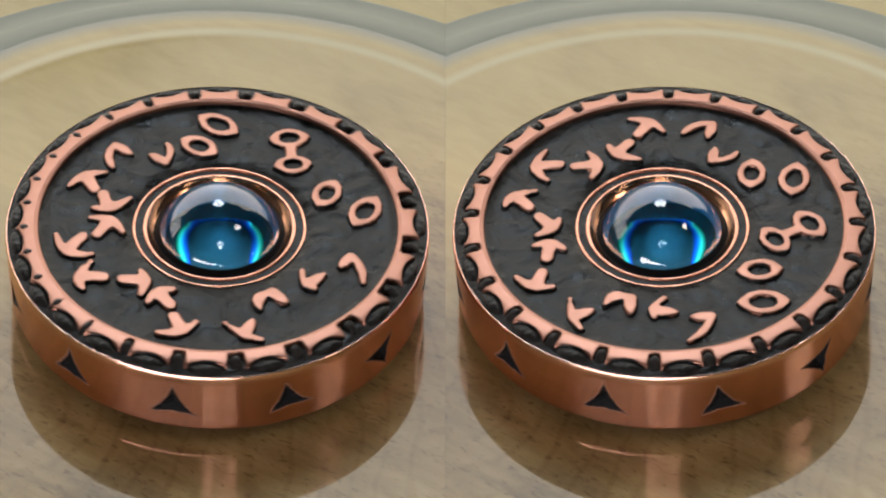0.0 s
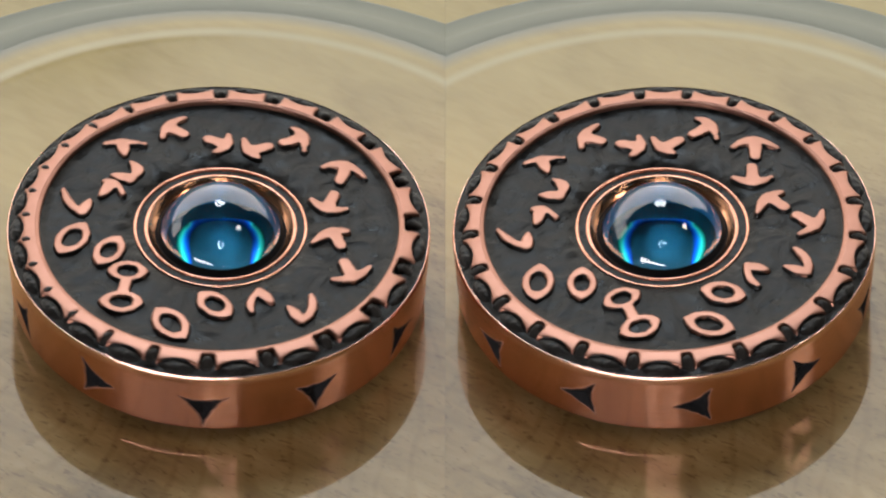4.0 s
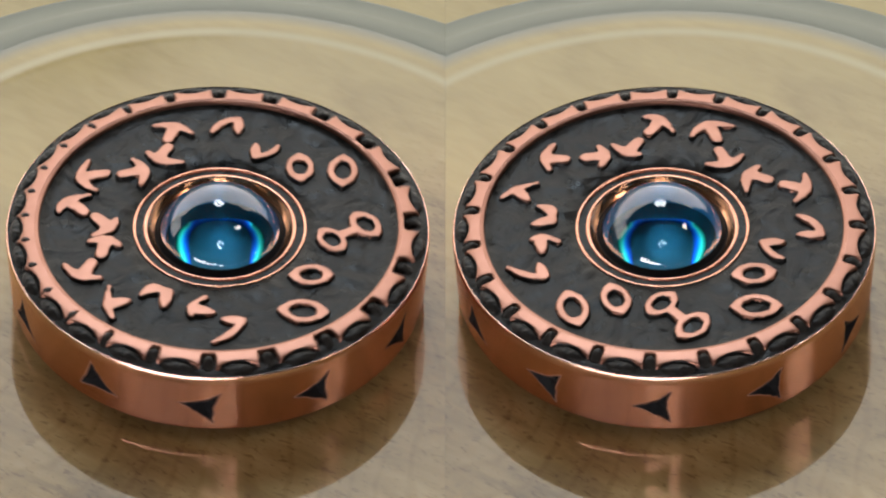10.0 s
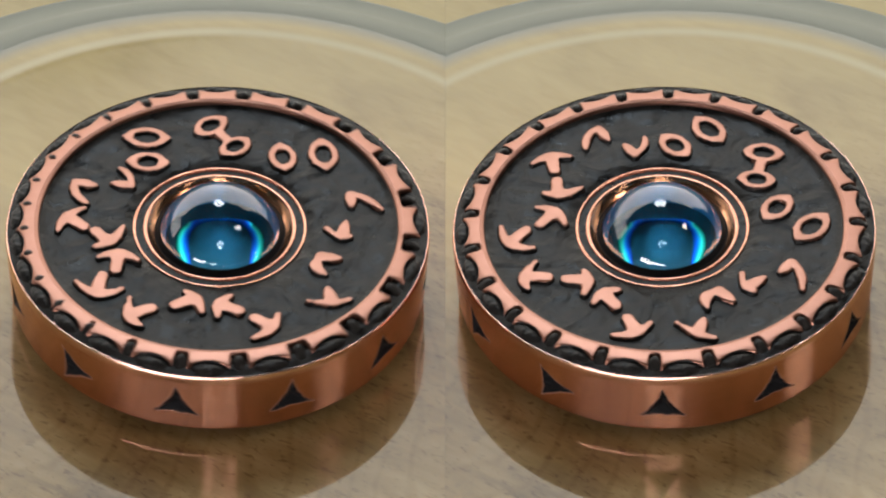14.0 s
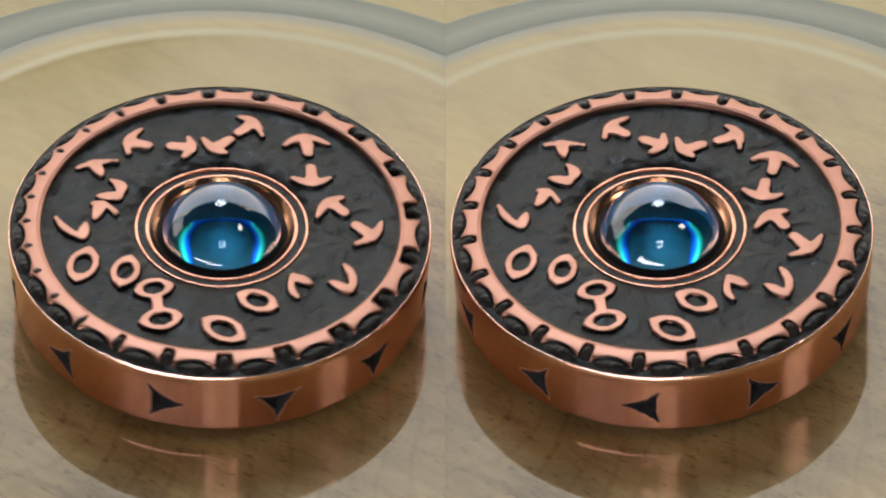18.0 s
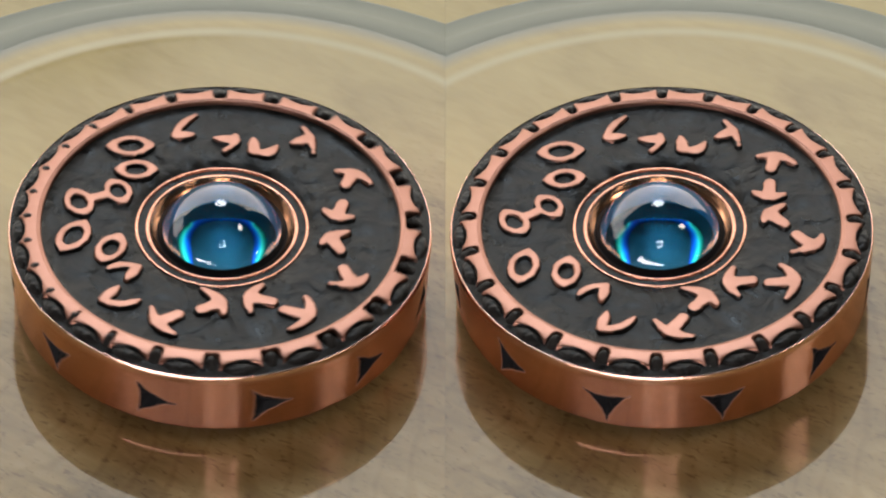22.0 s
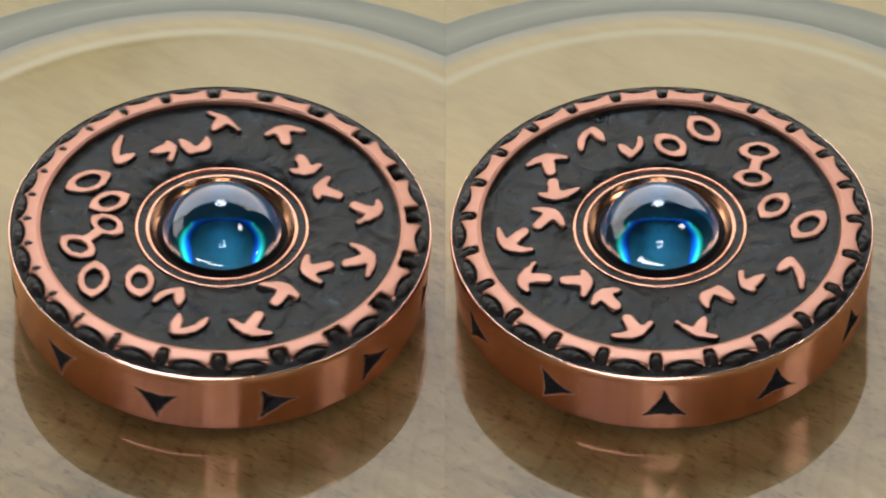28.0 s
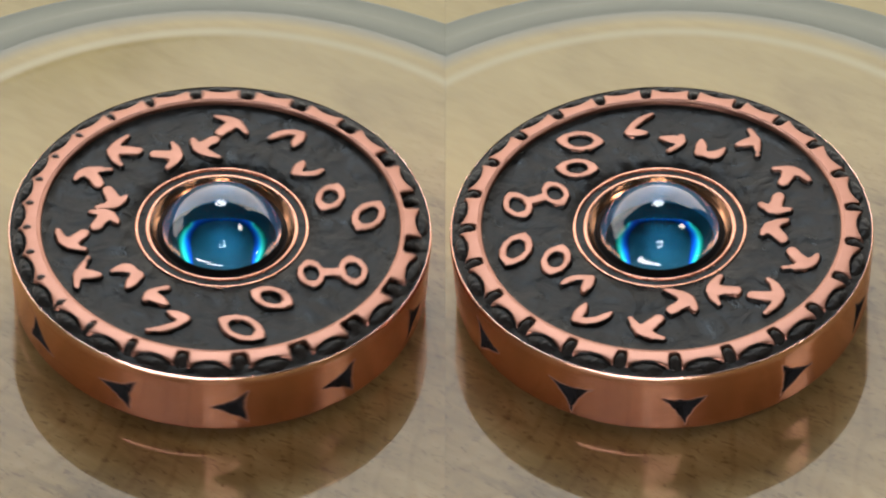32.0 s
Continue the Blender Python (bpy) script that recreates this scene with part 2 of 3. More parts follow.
# dimmer front and lighter back wood: the fall of light put into the colour
DIM_WOOD = ((0.135, 0.085, 0.030), (0.262, 0.175, 0.068), (0.375, 0.270, 0.118))
LIT_WOOD = ((0.285, 0.202, 0.062), (0.385, 0.287, 0.098), (0.455, 0.350, 0.130))
M_DISH = glazed_wood("wood_under_glass", DIM_WOOD, LIT_WOOD, 1.54)
# grey ring imitates blur towards the edge, cream ring the lip's highlight
M_BRIM = glazed_wood("wood_under_brim", LIT_WOOD, LIT_WOOD, 1.54, ((0.20, 0.20, 0.15), LIP_R * MM + 0.0036, 0.0024))
M_LIP = glazed_wood("wood_under_lip", LIT_WOOD, LIT_WOOD, 1.54, ((0.46, 0.385, 0.20), LIP_R * MM, 0.0010))
M_MATT = plain("matt_black", (0.010, 0.010, 0.011), 0.5)
M_MATT.node_tree.nodes["Principled BSDF"].inputs["Specular IOR Level"].default_value = 0.04
M_EDGE = plain("grey_green_glass_edge", (0.19, 0.195, 0.15), 0.6)
M_TABLE = glazed_wood("table_wood", LIT_WOOD, LIT_WOOD, 1.4)
M_METAL = plain("grey_metal", (0.18, 0.18, 0.17), 0.45)
M_WALL = plain("wall_paint", (0.055, 0.05, 0.045), 0.8)
M_CEIL = plain("ceiling_paint", (0.05, 0.05, 0.05), 0.8)
M_FRAME = plain("frame_paint", (0.30, 0.30, 0.29), 0.6)
M_FLOOR = plain("floor_boards", (0.10, 0.065, 0.04), 0.5)


# ---- mesh helpers (all lengths in mm) ----
def mesh_from(name, verts, faces, mat, smooth=True, flank=None):
    me = bpy.data.meshes.new(name)
    me.from_pydata([(x * MM, y * MM, z * MM) for x, y, z in verts], [], faces)
    me.materials.append(mat)
    if smooth:
        me.polygons.foreach_set("use_smooth", [True] * len(me.polygons))
    if flank is not None:
        att = me.attributes.new("flank", "FLOAT", "POINT")
        att.data.foreach_set("value", np.asarray(flank, dtype=np.float32))
    me.update()
    return me


def part(name, me, parent, label="", turn=0.0):
    ob = new(name, me)
    ob.parent = parent
    if turn:
        ob.matrix_basis = pose(0, 0, 0, 0, 0, turn)
    if label:
        tagged(ob, label)
    return ob


def lathe(name, profile, mat, n=192, smooth=True, wobble=0.0):
    """A profile of (r, z) turned about the z axis; points at r = 0 close it."""
    verts, faces, rows = [], [], []
    for r, z in profile:
        if r < 1e-6:
            rows.append([len(verts)] * n)
            verts.append((0, 0, z))
            continue
        rows.append(list(range(len(verts), len(verts) + n)))
        for i in range(n):
            a = 2 * math.pi * i / n
            dz = wobble * noise.noise((r * math.cos(a) * 0.9, r * math.sin(a) * 0.9, 3.1)) if wobble and (8.4 < r < 14.9 or 16.8 < r < 18.2) else 0
            verts.append((r * math.cos(a), r * math.sin(a), z + dz))
    for a, b in zip(rows, rows[1:]):
        for i in range(n):
            j = (i + 1) % n
            f = [a[i], a[j], b[j], b[i]]
            f = [v for k, v in enumerate(f) if v not in f[:k]]
            if len(f) > 2:
                faces.append(f[::-1])
    return mesh_from(name, verts, faces, mat, smooth)


def cast_noise(xs, ys, scale, seed):
    return np.array([noise.noise((x * scale, y * scale, seed)) for x, y in zip(xs.ravel().tolist(), ys.ravel().tolist())]).reshape(xs.shape)


def relief_patch(name, field, box, step, top, depth, slope, fall=0.0, ragged=0.06, seed=0.0, wedge=None):
    """A raised figure: field(x, y) is the distance from its outline, negative inside. Flat on top, sloping flanks.
    fall: how fast the top rounds over outside the radius of 17.3 mm."""
    x0, y0, x1, y1 = box
    nx, ny = int((x1 - x0) / step) + 1, int((y1 - y0) / step) + 1
    xs, ys = np.meshgrid(np.linspace(x0, x1, nx), np.linspace(y0, y1, ny))
    d = field(xs, ys)
    d = d + ragged * cast_noise(xs, ys, 1.9, seed) + 0.5 * ragged * cast_noise(xs, ys, 4.3, seed + 7.0)
    s = np.clip(d / slope, 0, 1)
    lumps = 0.12 * np.clip(d / slope - 0.5, 0, 1) * cast_noise(xs, ys, 2.4, seed + 3.0)
    edge = np.clip((d + 0.12) / 0.12, 0, 1) ** 2 * 0.03 + fall * (np.clip(np.hypot(xs, ys) - 17.3, 0, 2) ** 1.25 + 0.2 * np.clip(np.hypot(xs, ys) - 16.5, 0, 2))
    zs = top - edge - depth * (s * s * (3 - 2 * s)) + lumps
    keep = d < slope + step * 1.6
    if wedge:
        keep &= np.abs(np.arctan2(xs, ys)) < wedge
    ids = -np.ones(d.shape, int)
    ids[keep] = np.arange(keep.sum())
    verts = list(zip(xs[keep].tolist(), ys[keep].tolist(), zs[keep].tolist()))
    q = np.stack([ids[:-1, :-1], ids[:-1, 1:], ids[1:, 1:], ids[1:, :-1]], -1).reshape(-1, 4)
    faces = q[(q >= 0).all(1)].tolist()
    return mesh_from(name, verts, faces, M_RELIEF, True, np.clip(d[keep], -0.5, 1))


def curve_points(p, n=14):
    if len(p) == 2:
        return [(p[0][0] + (p[1][0] - p[0][0]) * i / n, p[0][1] + (p[1][1] - p[0][1]) * i / n) for i in range(n + 1)]
    (ax, ay), (bx, by), (cx, cy) = p
    bx, by = 2 * bx - (ax + cx) / 2, 2 * by - (ay + cy) / 2      # through the middle point
    bx, by = 0.6 * bx + 0.4 * p[1][0], 0.6 * by + 0.4 * p[1][1]
    out = []
    for i in range(n + 1):
        t = i / n
        out.append(((1 - t) ** 2 * ax + 2 * t * (1 - t) * bx + t * t * cx, (1 - t) ** 2 * ay + 2 * t * (1 - t) * by + t * t * cy))
    return out


def stroke_field(strokes):
    """Distance field of tapered strokes: each is (points, half width at start, middle, end)."""
    dots = []
    for pts, w0, w1, w2 in strokes:
        line = curve_points(pts)
        for i, (x, y) in enumerate(line):
            t = i / (len(line) - 1)
            w = w0 + (w1 - w0) * 2 * t if t < 0.5 else w1 + (w2 - w1) * (2 * t - 1)
            dots.append((x, y, w))

    def field(xs, ys):
        k, acc = 14.0, 0
        for x, y, w in dots:
            acc = acc + np.exp(-k * (np.hypot(xs - x, ys - y) - w))
        return -np.log(acc + 1e-30) / k + 0.085
    return field


def leaf_field(cx, cy, half_long, half_short, degrees, width):
    """Distance field of a pointed ring: the space between two crossing arcs, hollowed."""
    rad = (half_long ** 2 + half_short ** 2) / (2 * half_short)
    off = rad - half_short
    ca, sa = math.cos(radians(degrees)), math.sin(radians(degrees))

    def field(xs, ys):
        u = (xs - cx) * ca + (ys - cy) * sa
        v = -(xs - cx) * sa + (ys - cy) * ca
        a, b = np.hypot(u, v + off) - rad, np.hypot(u, v - off) - rad
        k = 22.0
        outer = np.log(np.exp(k * a) + np.exp(k * b)) / k - 0.02
        inner = np.hypot(u * half_short / half_long * 1.10, v) - (half_short - width)
        return np.maximum(outer, -inner)
    return field


def union(*fields):
    def field(xs, ys):
        acc = fields[0](xs, ys)
        for f in fields[1:]:
            acc = np.minimum(acc, f(xs, ys))
        return acc
    return field


def mirrored(f):
    return lambda xs, ys: f(-xs, ys)


# ---- the two tops ----
# Runes in the space (tangent, radius) of their own bearing on the disc; strokes: points and half widths.
T, W, N_ = 0.30, 0.61, 0.51
RUNES = [
    ("outer", 221.6, [(((-1.6, 14.57), (0.35, 14.12), (1.5, 12.37)), T, W, T), (((0.4, 13.67), (-1.0, 11.97)), W, N_, N_)]),
    ("inner", 206.4, [(((-0.9, 11.90), (-0.75, 10.30), (0.5, 9.30)), T, W, T), (((-0.5, 10.40), (1.5, 11.50)), W, N_, N_)]),
    ("outer", 173.7, [(((1.2, 14.46), (-0.4, 14.16), (-1.6, 12.06)), T, W, T), (((-0.2, 13.56), (1.0, 11.86)), W, N_, N_)]),
    ("inner", 188.3, [(((1.5, 11.44), (0.6, 9.94), (-0.7, 9.24)), T, W, T), (((0.1, 10.14), (-1.4, 11.44)), W, N_, N_)]),
    ("outer", 150.8, [(((1.5, 11.69), (0.9, 13.99), (-1.9, 14.49)), T, W, T), (((0.3, 13.69), (-1.3, 11.79)), W, N_, N_)]),
    ("inner", 137.7, [(((1.0, 8.64), (-0.8, 9.64), (-1.2, 11.64)), T, W, T), (((-0.5, 9.94), (1.5, 11.24)), W, N_, N_)]),
    ("outer", 102.0, [(((1.5, 14.38), (-0.5, 13.78), (-1.7, 12.08)), T, W, T), (((-0.2, 13.38), (1.1, 11.68)), W, N_, N_)]),
    ("inner", 115.6, [(((-1.1, 8.53), (0.8, 9.83), (1.2, 11.53)), T, W, T), (((0.6, 10.23), (-1.3, 11.43)), W, N_, N_)]),
    ("outer", 78.6, [(((1.6, 11.99), (0.8, 13.59), (-0.9, 14.29)), T, 0.44, 0.36), (((-0.8, 14.09), (-0.9, 11.59)), 0.36, N_, 0.18)]),
    ("inner", 64.3, [(((0.4, 9.20), (-0.8, 10.20), (-1.2, 11.60)), 0.3, 0.36, T), (((0.3, 9.40), (1.1, 11.50)), 0.36, N_, 0.18)]),
    ("outer", 292.4, [(((-1.6, 14.80), (0.2, 13.80), (1.2, 12.30)), T, 0.44, 0.36), (((1.1, 12.40), (-1.1, 12.10)), 0.36, N_, 0.2)]),
    ("inner", 277.3, [(((-0.6, 11.90), (-0.8, 10.80), (0.3, 9.50)), T, 0.38, T), (((-0.6, 11.10), (1.7, 11.40)), W, N_, 0.25)]),
    ("outer", 245.7, [(((1.2, 15.01), (-0.3, 14.21), (-1.7, 12.41)), T, 0.40, T), (((-0.2, 14.01), (1.0, 12.21)), W, N_, 0.25)]),
    ("inner", 258.7, [(((-1.3, 11.57), (-0.9, 10.07), (0.5, 10.07)), 0.24, W, 0.3), (((0.5, 10.07), (1.3, 12.07)), W, N_, 0.18)]),
]
RINGS = [("outer", 30.8, 13.3, 2.26, 1.36, 36), ("inner", 43.6, 10.4, 2.0, 1.27, 44),
         ("outer", 318.2, 13.3, 2.26, 1.36, 38), ("inner", 331.1, 10.5, 2.0, 1.27, 48)]
RUNE_TOP = -0.30


def rune_meshes():
    made = []
    for _, bearing, strokes in RUNES:
        (ax, ay), (bx, by) = strokes[1][0]
        (px, py), (qx, qy), (rx, ry) = strokes[0][0]
        bar = ((qx + (px - qx) * 0.92, qy + (py - qy) * 0.92), (qx, qy), (qx + (rx - qx) * 0.92, qy + (ry - qy) * 0.92))
        strokes = [(bar, *strokes[0][1:]), (((ax, ay), (ax + (bx - ax) * 0.78, ay + (by - ay) * 0.78)), *strokes[1][1:])]
        xs = [p[0] for s in strokes for p in s[0]]
        ys = [p[1] for s in strokes for p in s[0]]
        box = (min(xs) - 1, min(ys) - 1, max(xs) + 1, max(ys) + 1)
        made.append(("rune", bearing, relief_patch("rune", mirrored(stroke_field(strokes)), (-box[2], box[1], -box[0], box[3]), 0.07, RUNE_TOP, 0.50, 0.24, seed=bearing)))
    for _, bearing, r, hl, hs, deg in RINGS:
        f = mirrored(leaf_field(0, r, hl, hs, deg, 0.55))
        made.append(("ring_rune", bearing, relief_patch("ring_rune", f, (-2.8, r - 2.8, 2.8, r + 2.8), 0.07, RUNE_TOP, 0.50, 0.22, seed=bearing)))
    eight = mirrored(union(leaf_field(1.15, 13.10, 1.92, 1.27, -42, 0.52), leaf_field(-1.2, 10.20, 1.78, 1.18, -42, 0.48),
                  stroke_field([(((0.45, 12.25), (-0.5, 11.05)), 0.5, 0.42, 0.5)])))
    made.append(("double_ring_rune", 0.0, relief_patch("double_ring_rune", eight, (-3.8, 7.6, 3.8, 15.9), 0.07, RUNE_TOP, 0.50, 0.24)))
    return made


def pad_mesh():
    """One ground pad of the border, symmetric about the y axis: joined to its neighbours inside, waisted and notched outside."""
    def field(xs, ys):
        r, a = np.hypot(xs, ys), np.arctan2(xs, ys)
        along = np.abs(a) * 17.2
        out = 17.46 + 0.70 * np.clip(along / 1.80, 0, 1.12) ** 2.6
        slot = np.hypot(along - 2.2515, np.minimum(0, r - 17.02)) - 0.52 - 0.08 * np.clip(r - 17, 0, 1)
        k = 11.0
        sides = [16.42 - r, r - out, -slot]
        return np.log(sum(np.exp(k * s) for s in sides)) / k - 0.02
    return relief_patch("border_pad", field, (-2.4, 15.8, 2.4, 18.5), 0.055, 0.17, 0.75, 0.18, 0.12, 0.05, 5.0, radians(7.5))


def border_z(r):
    """Height of the black border outside the pads: it falls away towards the rim."""
    return -0.16 - 0.17 * max(0.0, r - 17.6) ** 1.5 - 0.35 * max(0.0, 17.6 - r)


def bead_mesh():
    """A rounded black peg that fills the notch between two pads, stands up in it and leans outwards."""
    xs, ys = np.meshgrid(np.linspace(-0.80, 0.80, 27), np.linspace(16.55, 18.66, 39))
    wide = 0.54 + 0.16 * np.clip((ys - 16.9) / 1.3, 0, 1)
    d = (xs / wide) ** 2 + ((ys - 17.46) / 0.94) ** 2
    top = 0.32 - 0.36 * np.clip(ys - 17.2, 0, 1.3)
    zs = -0.85 + (top + 0.85) * np.clip(1 - d, 0, 1) ** 0.36 + 0.09 * cast_noise(xs, ys, 2.2, 2.0) + 0.04 * cast_noise(xs, ys, 5.5, 6.0)
    return grid_mesh("notch_bead", xs, ys, zs)


def lump_mesh():
    """A knobbly black mound of two swellings in the scallop on the outer side of one pad."""
    xs, ys = np.meshgrid(np.linspace(-1.95, 1.95, 53), np.linspace(17.02, 18.80, 31))
    rr = np.hypot(xs, ys)
    d = (xs / 1.80) ** 2 + ((rr - 18.12) / 0.72) ** 2
    base = np.vectorize(border_z)(rr)
    swell = 0.13 * np.exp(-((xs - 0.62) / 0.52) ** 2) + 0.16 * np.exp(-((xs + 0.55) / 0.58) ** 2)
    zs = base - 0.42 + (0.55 + swell) * np.clip(1 - d, 0, 1) ** 0.55 + 0.09 * cast_noise(xs, ys, 1.9, 9.0) + 0.04 * cast_noise(xs, ys, 4.3, 4.0)
    return grid_mesh("scallop_mound", xs, ys, zs)


def grid_mesh(name, xs, ys, zs):
    n = xs.shape[1]
    verts = list(zip(xs.ravel().tolist(), ys.ravel().tolist(), zs.ravel().tolist()))
    faces = [(r * n + c, r * n + c + 1, (r + 1) * n + c + 1, (r + 1) * n + c) for r in range(xs.shape[0] - 1) for c in range(n - 1)]
    return mesh_from(name, verts, faces, M_BLACK)


BAND_TOP, BAND_LOW = -1.15, -7.22
# bearing and direction of each triangle on the band: 0 up, 90 towards its own left, 180 down, 270 right
TRIANGLES = [(0, 90), (1, 150), (2, 180), (3, 180), (4, 270), (5, 270), (6, 270), (7, 0), (8, 0), (9, 8), (10, 80), (11, 90)]


def triangle_depth(u, z, degrees):
    """Distance from the outline of a triangle with hollow sides and drawn-out corners, negative inside."""
    ca, sa = math.cos(radians(degrees)), math.sin(radians(degrees))
    x, y = u * ca + z * sa, -u * sa + z * ca
    d = -99.0
    for k in range(3):
        b = radians(-90 + 120 * k)
        along = -x * math.sin(b) + y * math.cos(b)
        d = np.maximum(d, x * math.cos(b) + y * math.sin(b) - 0.74 - 0.07 * np.minimum(along * along, 4.0))
    return d


def band_mesh():
    n, rows = 1080, 44
    faces = []
    zs = np.linspace(BAND_TOP, BAND_LOW, rows)
    ang = np.arange(n) * 2 * math.pi / n
    A, Z = np.meshgrid(ang, zs)
    dep, dark = np.zeros_like(A), np.zeros_like(A)
    for k, turn in TRIANGLES:
        u = ((A - math.pi * k / 6 + math.pi) % (2 * math.pi) - math.pi) * 19.0
        d = triangle_depth(u, Z + 4.05, turn)
        near = (np.abs(u) < 2.6)
        d[near] += 0.13 * cast_noise(u[near], Z[near], 1.5, 3.7 * k)
        s = np.clip((-d - 0.05) / 0.12, 0, 1)
        dark = np.maximum(dark, np.clip((-d + 0.19) / 0.05, 0, 1))
        dep = np.maximum(dep, s * 0.75)
    low = np.clip((BAND_LOW + 0.6 - Z) / 0.6, 0, 1) ** 2 * 0.40
    Rr = 19.0 - dep - low
    verts = list(zip((Rr * np.cos(A)).ravel().tolist(), (Rr * np.sin(A)).ravel().tolist(), Z.ravel().tolist()))
    for j in range(rows - 1):
        for i in range(n):
            k = (i + 1) % n
            faces.append((j * n + i, (j + 1) * n + i, (j + 1) * n + k, j * n + k))
    return mesh_from("band", verts, faces, M_BAND, True, dark.ravel())


def triangle_mesh(turn, seed):
    """The blackened floor of one engraved triangle, chiselled to a hollow, in the space of bearing 0."""
    us, zs = np.meshgrid(np.linspace(-2.2, 2.2, 52), np.linspace(-2.2, 2.2, 52))
    d = triangle_depth(us, zs, turn) + 0.13 * cast_noise(us, zs, 1.5, seed)
    keep = d < 0.03
    ids = -np.ones(d.shape, int)
    ids[keep] = np.arange(keep.sum())
    verts = []
    for u, z, dd in zip(us[keep].tolist(), zs[keep].tolist(), d[keep].tolist()):
        r = 19.012 + 0.75 * max(-0.6, min(0, dd)) - 0.12 * abs(noise.noise((u * 1.7, z * 1.7, seed)))
        verts.append((r * math.cos(u / 19.0), r * math.sin(u / 19.0), z - 4.05))
    q = np.stack([ids[:-1, :-1], ids[:-1, 1:], ids[1:, 1:], ids[1:, :-1]], -1).reshape(-1, 4)
    return mesh_from("triangle", verts, q[(q >= 0).all(1)].tolist(), M_MATT)


def build_top(meshes, band_turn, fast):
    top = new("spinning_top")
    part("face_plate", meshes["plate"], top, "black patinated recessed face")
    part("rim", meshes["rim"], top, "bright copper rim edge")
    band = part("band", meshes["band"], top, "brushed copper side band", band_turn)
    for k, me in enumerate(meshes["triangles"]):
        part("triangle", me, band, "blackened engraved triangle", 30.0 * k)
    part("underside", meshes["under"], top)
    part("tip", meshes["tip"], top)
    part("outer_ring", meshes["ring_a"], top)
    part("inner_ring", meshes["ring_b"], top)
    part("ring_groove", meshes["groove"], top, "black groove between two copper rings")
    bezel = part("bezel", meshes["bezel"], top)
    part("seat", meshes["seat"], bezel, "black gem seat")
    gem = part("gem", meshes["gem"], top, "clear blue domed glass cabochon")
    part("foil", meshes["foil"], gem, "dark teal reflective backing")
    part("cup", meshes["cup"], gem, "deep blue glossy cup")
    for me in meshes["bows"]:
        STEADY.append((part(me.name.split(".")[0], me, gem, "painted bow of light under the glass"), top))
    for name, bearing, me in meshes["runes"]:
        rune = part(name, me, top, "", bearing - 90.0)
        reach = 11.6 if name.startswith("double") else 10.4 if min(v.co.y for v in me.vertices) < 9.2 * MM else 13.4
        SKEWED.append((rune, top, bearing, reach))
    part("border_strip", meshes["strip"], top)
    for k in range(24):
        for name, me, bearing in (("border_pad", meshes["pad"], 11.8 + 15.0 * k), ("scallop_mound", meshes["lump"], 11.8 + 15.0 * k), ("notch_bead", meshes["bead"], 4.3 + 15.0 * k)):
            piece = part(name, me, top, "", bearing - 90.0)
            if fast:
                SKEWED.append((piece, top, bearing, 17.2))
    return tagged(top, "antiqued copper spinning top with black runes ring and blue glass dome", "spinning top", "tops on glass dishes")


def dome(r, h, z, rows=72):
    """Profile of a spherical cap of radius r and height h over z."""
    rho = (r * r + h * h) / (2 * h)
    a1 = math.asin(min(1, r / rho)) if h < rho else math.pi - math.asin(r / rho)
    prof = [(rho * math.sin(a1 * i / rows), z + h - rho + rho * math.cos(a1 * i / rows)) for i in range(rows + 1)]
    return prof


def bow(name, a, b, lo, hi, wide, thin, mat):
    """A ribbon painted as a bow of light under the glass, along a squarish oval, from bearing lo to hi, wide at the
    sides and thin across the back.
    """
    verts, faces, tint, n, k = [], [], [], 96, 13
    line = []
    for i in range(n + 1):
        f = radians(lo + (hi - lo) * i / n)
        c, q = math.cos(f), math.sin(f)
        ends = min(1.0, 5.0 * min(i, n - i) / n + 0.15)
        line.append((a * math.copysign(abs(c) ** 0.78, c), b * math.copysign(abs(q) ** 0.78, q) - 0.25, (thin + (wide - thin) * abs(c) ** 1.3) * ends))
    for i, (x, y, w) in enumerate(line):
        (x0, y0, _), (x1, y1, _) = line[max(0, i - 1)], line[min(n, i + 1)]
        d = math.hypot(x1 - x0, y1 - y0)
        nx, ny = (y1 - y0) / d, -(x1 - x0) / d
        for j in range(k):
            q = 2 * j / (k - 1) - 1
            verts.append((x + w * q * nx, y + w * q * ny, -3.84 + 0.12 * w * (1 - q * q)))
            # only the blue half of the colours across the thin back
            tint.append((q + 1) / 2 * (1 if w > 0.6 * wide else 0.06 + 0.94 * (max(0, w - thin) / (0.6 * wide - thin)) ** 3))
    for i in range(n):
        for j in range(k - 1):
            faces.append((i * k + j, i * k + j + 1, (i + 1) * k + j + 1, (i + 1) * k + j))
    return mesh_from(name, verts, faces, mat, True, tint)


